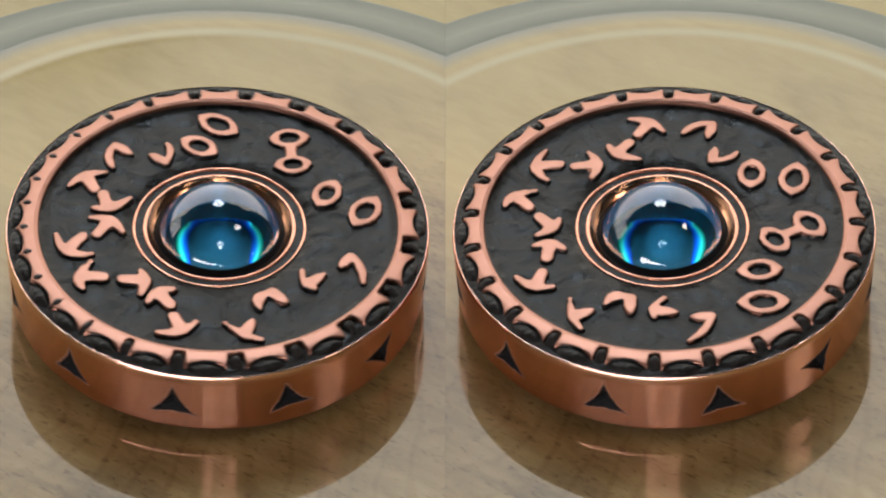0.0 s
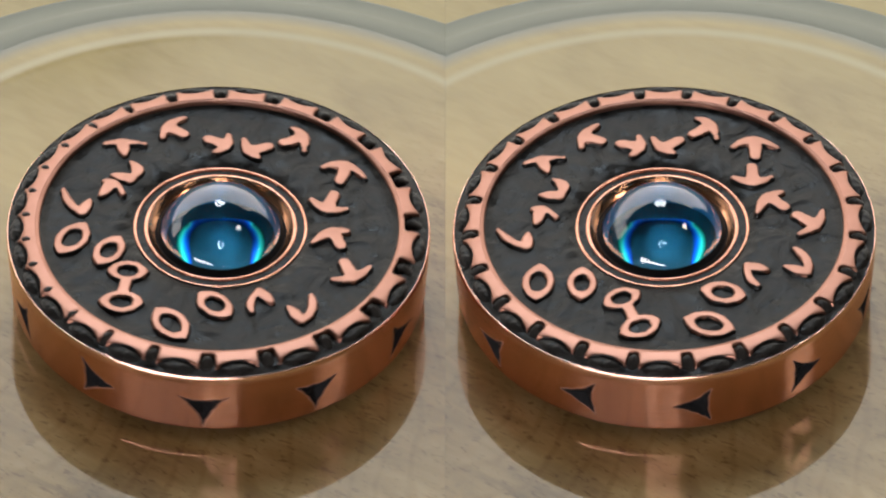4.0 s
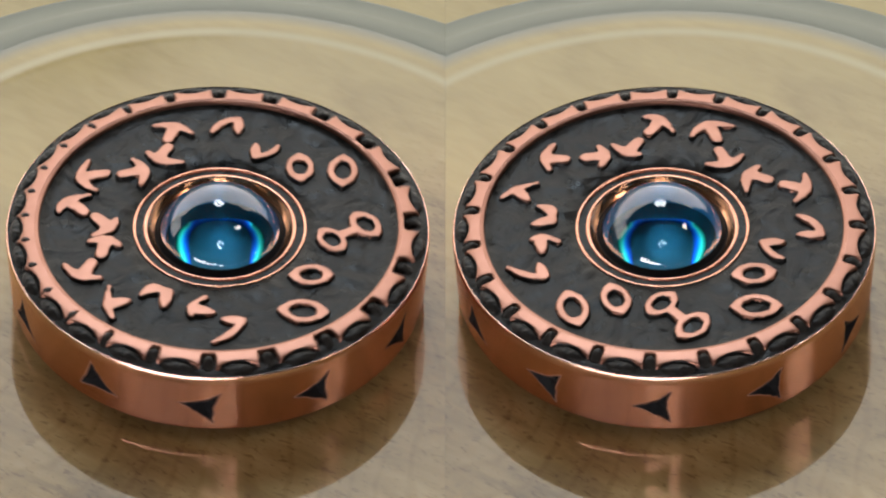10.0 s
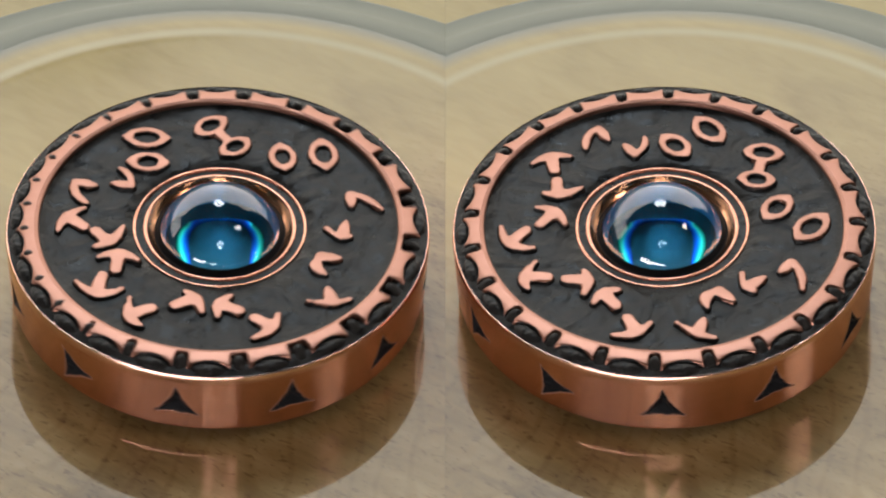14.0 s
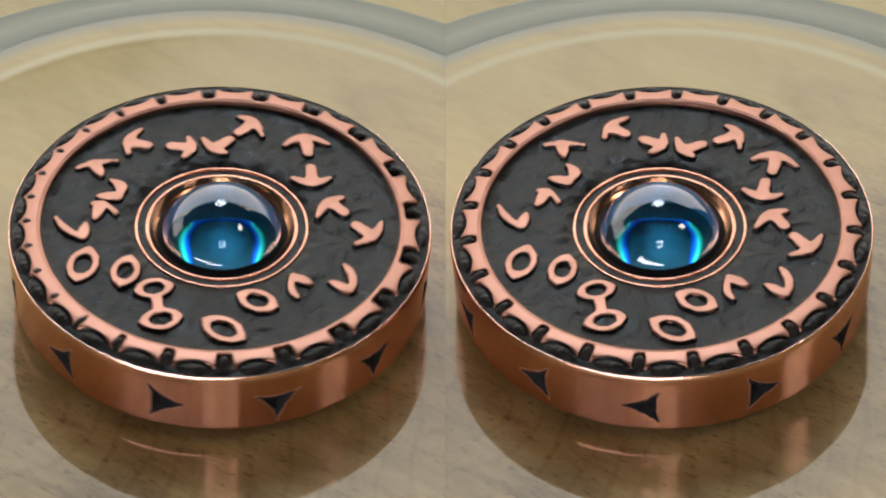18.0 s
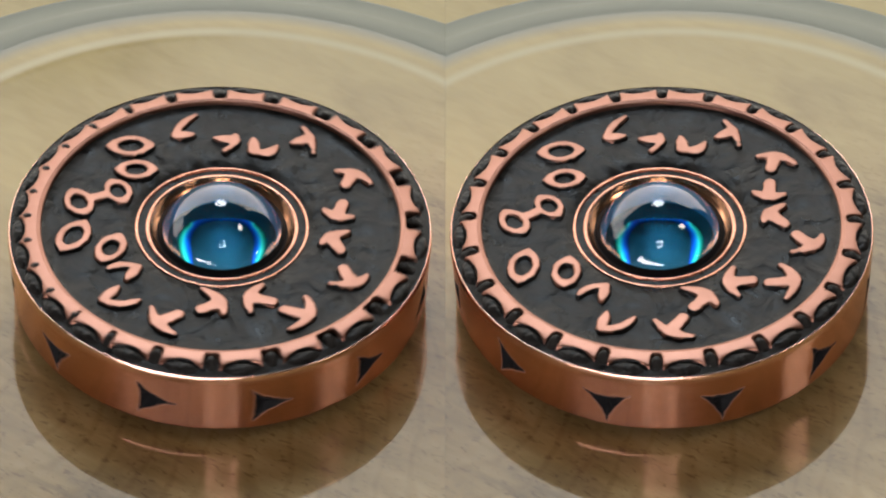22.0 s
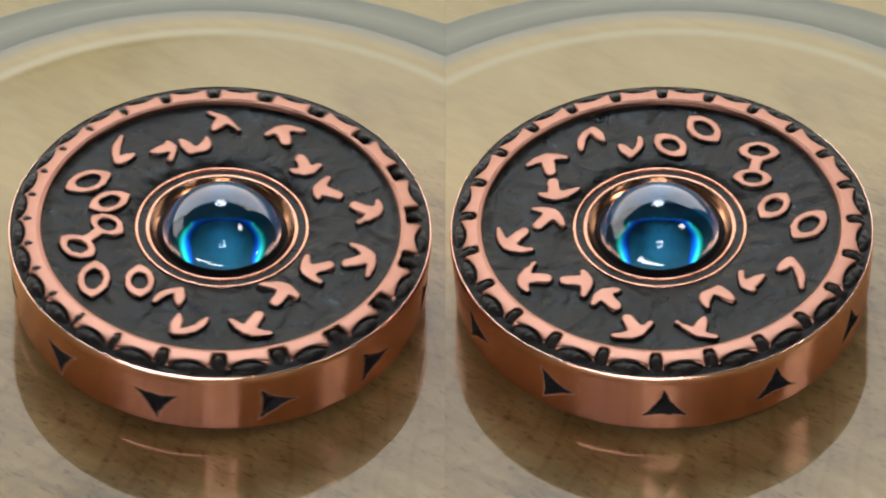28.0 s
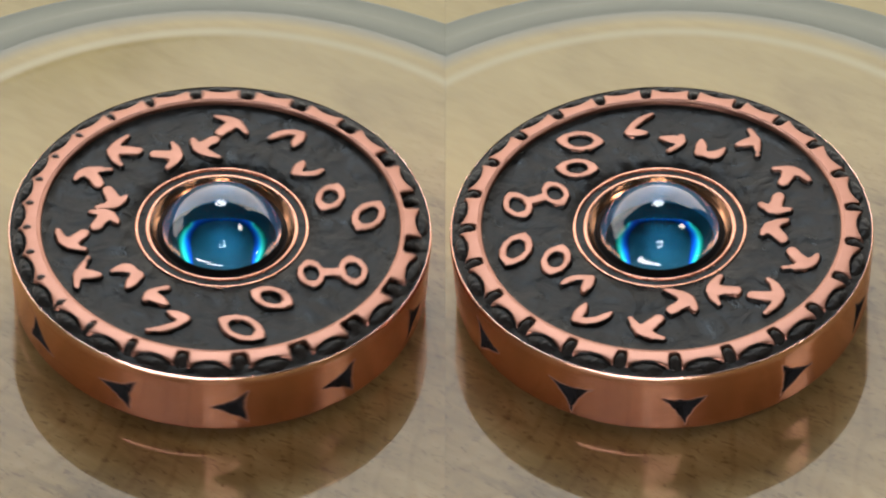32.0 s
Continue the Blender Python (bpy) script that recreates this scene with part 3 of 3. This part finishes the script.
def top_meshes():
    m = {}
    floor = [(8.5, -0.76), (9.2, -0.68), (10, -0.665), (11, -0.66), (12, -0.66), (13, -0.655), (14, -0.645), (14.8, -0.63)]
    wall = [(15.2, -0.60), (15.5, -0.56), (15.75, -0.50), (15.95, -0.41), (16.10, -0.28), (16.22, -0.12), (16.34, 0.03)]
    border = [(16.9, -0.62)] + [(r, border_z(r) - 0.10) for r in (17.2, 17.5, 17.8, 18.1, 18.4, 18.6)] + [(18.76, -0.46), (18.86, -0.40)]
    m["plate"] = lathe("face_plate", [(7.85, -0.97), (8.1, -0.88)] + floor + wall + border, M_BLACK, 240, True, 0.15)
    m["rim"] = lathe("rim", [(18.80, -0.6), (18.86, -0.365), (18.92, -0.48), (18.98, -0.66), (19.02, -0.86), (19.03, -1.02), (19.0, -1.16)], M_RIM, 240)
    m["band"] = band_mesh()
    m["triangles"] = [triangle_mesh(turn, 3.7 * k) for k, turn in TRIANGLES]
    m["under"] = lathe("underside", [(18.60, BAND_LOW), (18.35, -7.30), (17.8, -7.35), (16.6, -7.39), (12, -7.45), (7, -7.52), (4.4, -7.64), (3.0, -7.9)], M_UNDER)
    m["tip"] = lathe("tip", [(3.0, -7.9), (2.3, -8.1), (1.5, -8.5), (0.9, -8.8), (0.4, -8.96), (0, -9.0)], M_POL, 64)
    m["ring_a"] = lathe("outer_ring", [(7.88, -1.28), (7.84, -0.96), (7.78, -0.88), (7.60, -0.88), (7.54, -0.96), (7.52, -1.2)], M_POL)
    m["groove"] = lathe("ring_groove", [(7.54, -1.08), (7.2, -1.10), (6.86, -1.08)], M_BLACK)
    m["ring_b"] = lathe("inner_ring", [(6.90, -1.2), (6.88, -0.98), (6.83, -0.92), (6.66, -0.93), (6.55, -1.0)], M_POL)
    m["bezel"] = lathe("bezel", [(6.55, -1.0), (6.47, -1.10), (6.30, -1.30), (6.12, -1.46), (5.92, -1.58)], M_BEZEL)
    m["seat"] = lathe("seat", [(5.92, -1.58), (5.84, -1.62), (5.74, -1.54), (5.62, -1.40), (5.50, -1.29), (5.40, -1.23), (5.30, -1.21)], M_MATT)
    gem = dome(5.6, 4.45, -1.98) + [(5.6, -2.04)]
    m["gem"] = lathe("gem", gem, M_GLASS, 240)
    m["cup"] = lathe("cup", [(5.62, -2.01), (5.3, -2.3), (4.7, -2.9), (3.95, -3.48), (3.35, -3.78), (2.95, -3.88)], M_CUP, 96)
    m["foil"] = lathe("foil", [(2.95, -3.88), (1.5, -3.96), (0, -3.98)], M_FOIL, 96)
    m["bows"] = [bow("bow", 1.98, 2.36, -46, 226, 0.38, 0.05, M_BOW)]
    m["runes"] = rune_meshes()
    strip = lathe("border_strip", [(16.66, -0.3), (16.64, 0.04), (16.56, 0.11), (16.40, 0.11), (16.28, 0.09), (16.18, 0.05), (16.11, -0.01), (16.07, -0.09), (16.07, -0.40)], M_RELIEF, 240)
    att = strip.attributes.new("flank", "FLOAT", "POINT")
    att.data.foreach_set("value", np.full(len(strip.vertices), -0.4, dtype=np.float32))
    m["strip"] = strip
    m["pad"] = pad_mesh()
    m["bead"] = bead_mesh()
    m["lump"] = lump_mesh()
    return m


SKEWED, STEADY = [], []
MESHES = top_meshes()
TOP_W = build_top(MESHES, -28.6, True)
TOP_E = build_top(MESHES, 21.4, False)


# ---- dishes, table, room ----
def seam_cut(bm, side):
    """Trims a table half or dish along the camera's upright seam plane, to fit its view. side: 1 keeps what lies to the
    west of it.
    """
    normal = RIGHT * math.cos(SEAM) * side - FWD * math.sin(SEAM)
    normal = normal if side > 0 else RIGHT * -math.cos(SEAM) - FWD * math.sin(SEAM)
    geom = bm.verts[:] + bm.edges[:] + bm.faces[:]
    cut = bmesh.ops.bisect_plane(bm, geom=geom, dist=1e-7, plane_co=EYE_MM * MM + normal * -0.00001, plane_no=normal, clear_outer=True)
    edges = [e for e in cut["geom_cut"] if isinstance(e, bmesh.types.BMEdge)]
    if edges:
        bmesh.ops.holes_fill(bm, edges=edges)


def trimmed(name, me, side, parent, label=""):
    bm = bmesh.new()
    bm.from_mesh(me)
    seam_cut(bm, side)
    out = bpy.data.meshes.new(name)
    bm.to_mesh(out)
    bm.free()
    out.materials.append(me.materials[0])
    return part(name, out, parent, label)


HOLLOW = 0.00112                   # the dish's rise: mm over the square of the radius
BOWL = [(r, HOLLOW * r * r) for r in (0, 1, 2, 4, 6, 8, 10, 12, 14, 16, 18, 20, 22, 24, 26, 28, 30, 31.5, 33, 34, LIP_R - 1.4)]


def dish_z(r):
    """Height of the dish: the hollow, which levels out over the lip and the brim."""
    turn = LIP_R - 0.6
    out = max(0.0, r - turn)
    rise = 2 * HOLLOW * turn
    return HOLLOW * min(r, turn) ** 2 + rise * out - (rise - 0.015) / 8.8 * out * out


def ease(t):
    """From 0 to 1: rounded at both ends, straight between."""
    q = 0.42
    if t < q:
        return t * t / (2 * q) / (1 - q)
    if t > 1 - q:
        return 1 - (1 - t) ** 2 / (2 * q) / (1 - q)
    return (t - q / 2) / (1 - q)


def build_dish(side, at):
    dish = new("glass_dish")
    dish.matrix_world = at
    bowl = lathe("bowl", BOWL[::-1], M_DISH, 192)
    lip = lathe("lip", [(LIP_R + 1.6 - 0.1 * i, dish_z(LIP_R + 1.6 - 0.1 * i)) for i in range(31)], M_LIP, 192)
    r = LIP_R + 3.4
    top = dish_z(r)
    brim = lathe("brim", [(r - 0.2 * i, dish_z(r - 0.2 * i)) for i in range(10)], M_BRIM, 192)
    fall = [(r + 9.6 * k / 40.0, top - 3.9 * ease(k / 40.0)) for k in range(41)]
    edge = lathe("edge", [(30, -2.6), (49.2, -2.6)] + fall[::-1], M_EDGE, 192)
    foot = lathe("foot", [(0, -2.6), (30, -2.6)], M_EDGE, 96)
    for name, me, label in (("bowl", bowl, "honey-coloured glazed hollow with faint wood grain"), ("lip", lip, "lip with its highlight painted pale cream"), ("brim", brim, ""),
                            ("edge", edge, "grey-green glass edge"), ("foot", foot, "")):
        trimmed(name, me, side, dish, label)
    return tagged(dish, "shallow honey-coloured glazed glass dish, one edge cut to fit the camera's view", "dish", "dishes side by side")


build_dish(1, HALF_W)
build_dish(-1, HALF_E)


def leg_mesh(to_leaf, head):
    """A tapered square leg from under the leaf down to the floor."""
    bm = bmesh.new()
    bmesh.ops.create_cube(bm, size=1.0)
    for v in bm.verts:
        w = 0.045 if v.co.z > 0 else 0.030
        v.co = to_leaf @ Vector((head.x + v.co.x * w, head.y + v.co.y * w, head.z if v.co.z > 0 else 0.0))
    me = bpy.data.meshes.new("leg")
    bm.to_mesh(me)
    bm.free()
    me.materials.append(M_TABLE)
    return me


def build_table_half(side, at):
    bm = bmesh.new()
    bmesh.ops.create_cube(bm, size=1.0)
    bmesh.ops.scale(bm, vec=(1.0, 0.7, 0.02), verts=bm.verts)
    bmesh.ops.translate(bm, vec=(0, 0.05, -0.0127), verts=bm.verts)
    seam_cut(bm, side)
    me = bpy.data.meshes.new("table_half")
    bm.to_mesh(me)
    bm.free()
    me.materials.append(M_TABLE)
    ob = new("table_half", me)
    ob.matrix_world = at
    for y in (-0.24, 0.34):
        head = at @ Vector((-0.42 * side, y, -0.021))
        part("leg", leg_mesh(at.inverted(), head), ob, "square tapered wooden leg")
    return tagged(ob, "pale yellow wooden table half, tilted to fit the camera's view", "table", "table leaves")


build_table_half(1, HALF_W)
build_table_half(-1, HALF_E)


def box_mesh(name, lo, hi, mat):
    bm = bmesh.new()
    bmesh.ops.create_cube(bm, size=1.0)
    for v in bm.verts:
        v.co = [lo[k] + (hi[k] - lo[k]) * (v.co[k] + 0.5) for k in range(3)]
    me = bpy.data.meshes.new(name)
    bm.to_mesh(me)
    bm.free()
    me.materials.append(mat)
    return tagged(new(name, me), kind="structure")


def build_ring_lamp():
    """The small ring lamp round the lens, on its floor stand behind the table."""
    lamp = new("ring_lamp")
    lamp.matrix_world = CAM_POSE @ Matrix.Translation((0, 0, 0.004))
    bm = bmesh.new()
    for i in range(48):
        for j in range(10):
            a, q = 2 * math.pi * i / 48, 2 * math.pi * j / 10
            r = 0.017 + 0.003 * math.cos(q)
            bm.verts.new((r * math.cos(a), r * math.sin(a), 0.003 * math.sin(q)))
    bm.verts.ensure_lookup_table()
    for i in range(48):
        for j in range(10):
            k, n = (i + 1) % 48, (j + 1) % 10
            bm.faces.new([bm.verts[i * 10 + j], bm.verts[k * 10 + j], bm.verts[k * 10 + n], bm.verts[i * 10 + n]])
    me = bpy.data.meshes.new("tube")
    bm.to_mesh(me)
    bm.free()
    me.materials.append(glow("lamp_glow", (1.0, 0.98, 0.95), 14.0))
    part("tube", me, lamp, "glowing white ring tube")
    curve = bpy.data.curves.new("stand", "CURVE")
    curve.dimensions, curve.bevel_depth = "3D", 0.003
    line = curve.splines.new("POLY")
    line.points.add(3)
    inv = lamp.matrix_world.inverted()
    start = lamp.matrix_world @ Vector((0, 0.022, 0.003))
    for pt, co in zip(line.points, (start, start + Vector((0, -0.10, 0.06)), Vector((0, -0.62, 0.70)), Vector((0, -0.62, 0.0)))):
        pt.co = (*(inv @ co), 1)
    tmp = new("stand", curve)
    me = bpy.data.meshes.new_from_object(tmp)
    bpy.data.objects.remove(tmp)
    me.materials.clear()
    me.materials.append(M_BLACK)
    part("stand", me, lamp, "thin black metal stand")
    return tagged(lamp, "small white ring lamp on a thin black stand", "lamp")


build_ring_lamp()


def wall_with_opening(name, along, lo, hi, front, back, jamb_a, jamb_b, sill, head, mat):
    """A wall along the x or y axis, of one mesh, with an opening through it."""
    bm = bmesh.new()
    for a0, a1, z0, z1 in ((lo, jamb_a, 0, HIGH), (jamb_b, hi, 0, HIGH), (jamb_a, jamb_b, 0, sill), (jamb_a, jamb_b, head, HIGH)):
        p, q = ((a0, front, z0), (a1, back, z1)) if along == "x" else ((front, a0, z0), (back, a1, z1))
        for v in bmesh.ops.create_cube(bm, size=1.0)["verts"]:
            v.co = [p[k] + (q[k] - p[k]) * (v.co[k] + 0.5) for k in range(3)]
    me = bpy.data.meshes.new(name)
    bm.to_mesh(me)
    bm.free()
    me.materials.append(mat)
    return tagged(new(name, me), kind="structure")


# unseen room, added round the table and painted dark to keep reflections dark
box_mesh("floor", (-SIDE, SOUTH, -0.1), (SIDE, NORTH, 0), M_FLOOR)
box_mesh("ceiling", (-SIDE, SOUTH, HIGH), (SIDE, NORTH, HIGH + 0.1), M_CEIL)
wall_with_opening("wall_north", "x", -SIDE, SIDE, NORTH, NORTH + 0.12, JAMB_W, JAMB_E, SILL, HEAD, M_WALL)
box_mesh("wall_south", (-SIDE, SOUTH - 0.1, 0), (SIDE, SOUTH, HIGH), M_WALL)
wall_with_opening("wall_west", "y", SOUTH, NORTH, -SIDE, -SIDE - 0.12, WEST_S, WEST_N, SILL, WEST_HEAD, M_WALL)
box_mesh("wall_east", (SIDE, SOUTH, 0), (SIDE + 0.1, NORTH, HIGH), M_WALL)


def box_part(name, lo, hi, mat, parent, label=""):
    bm = bmesh.new()
    bmesh.ops.create_cube(bm, size=1.0)
    for v in bm.verts:
        v.co = [lo[k] + (hi[k] - lo[k]) * (v.co[k] + 0.5) for k in range(3)]
    bmesh.ops.bevel(bm, geom=bm.edges[:], offset=0.002, segments=1, affect="EDGES")
    me = bpy.data.meshes.new(name)
    bm.to_mesh(me)
    bm.free()
    me.materials.append(mat)
    return part(name, me, parent, label)


def build_window(name, at, wide, tall):
    """The frame, sill and opaque back board added round an area lamp that stands in for daylight; at: the lamp's place
    in the opening.
    """
    win = new(name)
    win.matrix_world = at
    x, y, w = wide / 2, tall / 2, 0.06
    for label, lo, hi in (("window_frame", (-x, y - w, -0.07), (x, y, -0.02)), ("window_frame", (-x, -y, -0.07), (-x + w, y - w, -0.02)),
                          ("window_frame", (x - w, -y, -0.07), (x, y - w, -0.02)), ("window_sill", (-x - 0.05, -y - 0.03, -0.15), (x + 0.05, -y, -0.051)),
                          ("back_board", (-x, -y, 0.03), (x, y, 0.04))):
        box_part(label, lo, hi, M_FRAME, win)
    return tagged(win, kind="structure")


def build_added_panel(at, long, tall, label):
    """A low light panel with frame and two legs, added unseen beside the table."""
    lamp = new("added_panel")
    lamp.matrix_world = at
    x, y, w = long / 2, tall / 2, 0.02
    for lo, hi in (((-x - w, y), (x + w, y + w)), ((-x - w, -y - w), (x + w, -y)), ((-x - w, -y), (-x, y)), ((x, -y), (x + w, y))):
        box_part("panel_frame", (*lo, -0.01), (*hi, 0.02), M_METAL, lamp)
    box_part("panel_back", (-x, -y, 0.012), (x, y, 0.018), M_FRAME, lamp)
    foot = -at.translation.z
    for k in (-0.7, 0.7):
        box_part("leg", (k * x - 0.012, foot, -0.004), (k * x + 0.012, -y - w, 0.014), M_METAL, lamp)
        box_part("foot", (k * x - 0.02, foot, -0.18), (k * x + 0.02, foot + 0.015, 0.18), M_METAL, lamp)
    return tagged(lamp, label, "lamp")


def build_hanging_lamp(at, radius, label):
    """A shallow round shade over a lamp, hung from the ceiling on a cord; both added, out of view."""
    lamp = new("hanging_lamp")
    lamp.matrix_world = at
    r = radius * 1000
    shade = lathe("shade", [(r + 8, -4), (r + 10, -2), (r * 0.9, 30), (r * 0.5, 52), (12, 60), (0, 60)], M_METAL, 48)
    part("shade", shade, lamp)
    inv = at.inverted()
    head = at @ Vector((0, 0, 0.058))
    bm = bmesh.new()
    bmesh.ops.create_cone(bm, cap_ends=True, segments=10, radius1=0.003, radius2=0.003, depth=1.0)
    for v in bm.verts:
        v.co = inv @ Vector((head.x + v.co.x, head.y + v.co.y, head.z if v.co.z < 0 else HIGH))
    me = bpy.data.meshes.new("cord")
    bm.to_mesh(me)
    bm.free()
    me.materials.append(M_BLACK)
    part("cord", me, lamp)
    return tagged(lamp, label, "lamp")


build_window("window_1", WINDOW, JAMB_E - JAMB_W, HEAD - SILL)
build_window("window_2", WEST_WINDOW, WEST_N - WEST_S, WEST_HEAD - SILL)
build_added_panel(PANEL, PANEL_LONG, PANEL_TALL, "long low light panel on legs, added in place of a window")
build_added_panel(EAST_FILL, EAST_LONG, EAST_TALL, "narrow low fill light panel on two metal legs, added unseen")
build_hanging_lamp(BACK_LAMP, 0.17, "wide grey round lamp shade hanging behind the dishes")
build_hanging_lamp(SIDE_LAMP, 0.08, "small grey round lamp shade hanging beside the dishes")


# ---- what moves ----
def drift(keys, t):
    return float(np.interp(t, [k[0] for k in keys], [k[1] for k in keys]))


SPIN_W = (0.00036525, -0.02840327, 3.6599765, 572.66117, 46.625)
SPIN_E = (-0.00010587, 0.0017497, 2.7147966, -394.83912, -6.282)
# slow wander of each top across its dish (seconds, mm)
WANDER_W = [(0, -0.41), (0.5, -0.54), (1, -0.51), (2, -0.41), (3.5, -0.30), (6, -0.36), (14, -0.38), (17, -0.23), (19, -0.18), (32, -0.18)]
WANDER_E = [(0, -0.38), (14, -0.38), (16.5, -0.61), (32, -0.61)]


def motions():
    for top, at, spin, wander in ((TOP_W, HALF_W, SPIN_W, WANDER_W), (TOP_E, HALF_E, SPIN_E, WANDER_E)):
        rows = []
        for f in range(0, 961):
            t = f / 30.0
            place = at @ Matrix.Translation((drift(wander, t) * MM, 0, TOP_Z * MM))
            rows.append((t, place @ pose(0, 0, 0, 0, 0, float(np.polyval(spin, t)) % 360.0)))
        walk(top, rows)
    # the painted bows of light turn against the top, so the camera sees them at rest
    for bow, top in STEADY:
        spin = SPIN_W if top is TOP_W else SPIN_E
        walk(bow, [(f / 30.0, pose(0, 0, 0, 0, 0, -float(np.polyval(spin, f / 30.0)) % 360.0)) for f in range(0, 961)])
    # each rune and pad is moved off its seat as the disc turns, to imitate a rolling shutter's skew in the camera's
    # view
    for piece, top, bearing, reach in SKEWED:
        spin, lag = (SPIN_W, 1.02) if top is TOP_W else (SPIN_E, 0.086)
        rows = []
        for f in range(0, 961, 2):
            t = f / 30.0
            seat = radians(float(np.polyval(spin, t)) + bearing)
            rows.append((t, pose(0, 0, 0, 0, 0, bearing - 90.0 + lag * reach * math.sin(seat))))
        walk(piece, rows)


motions()
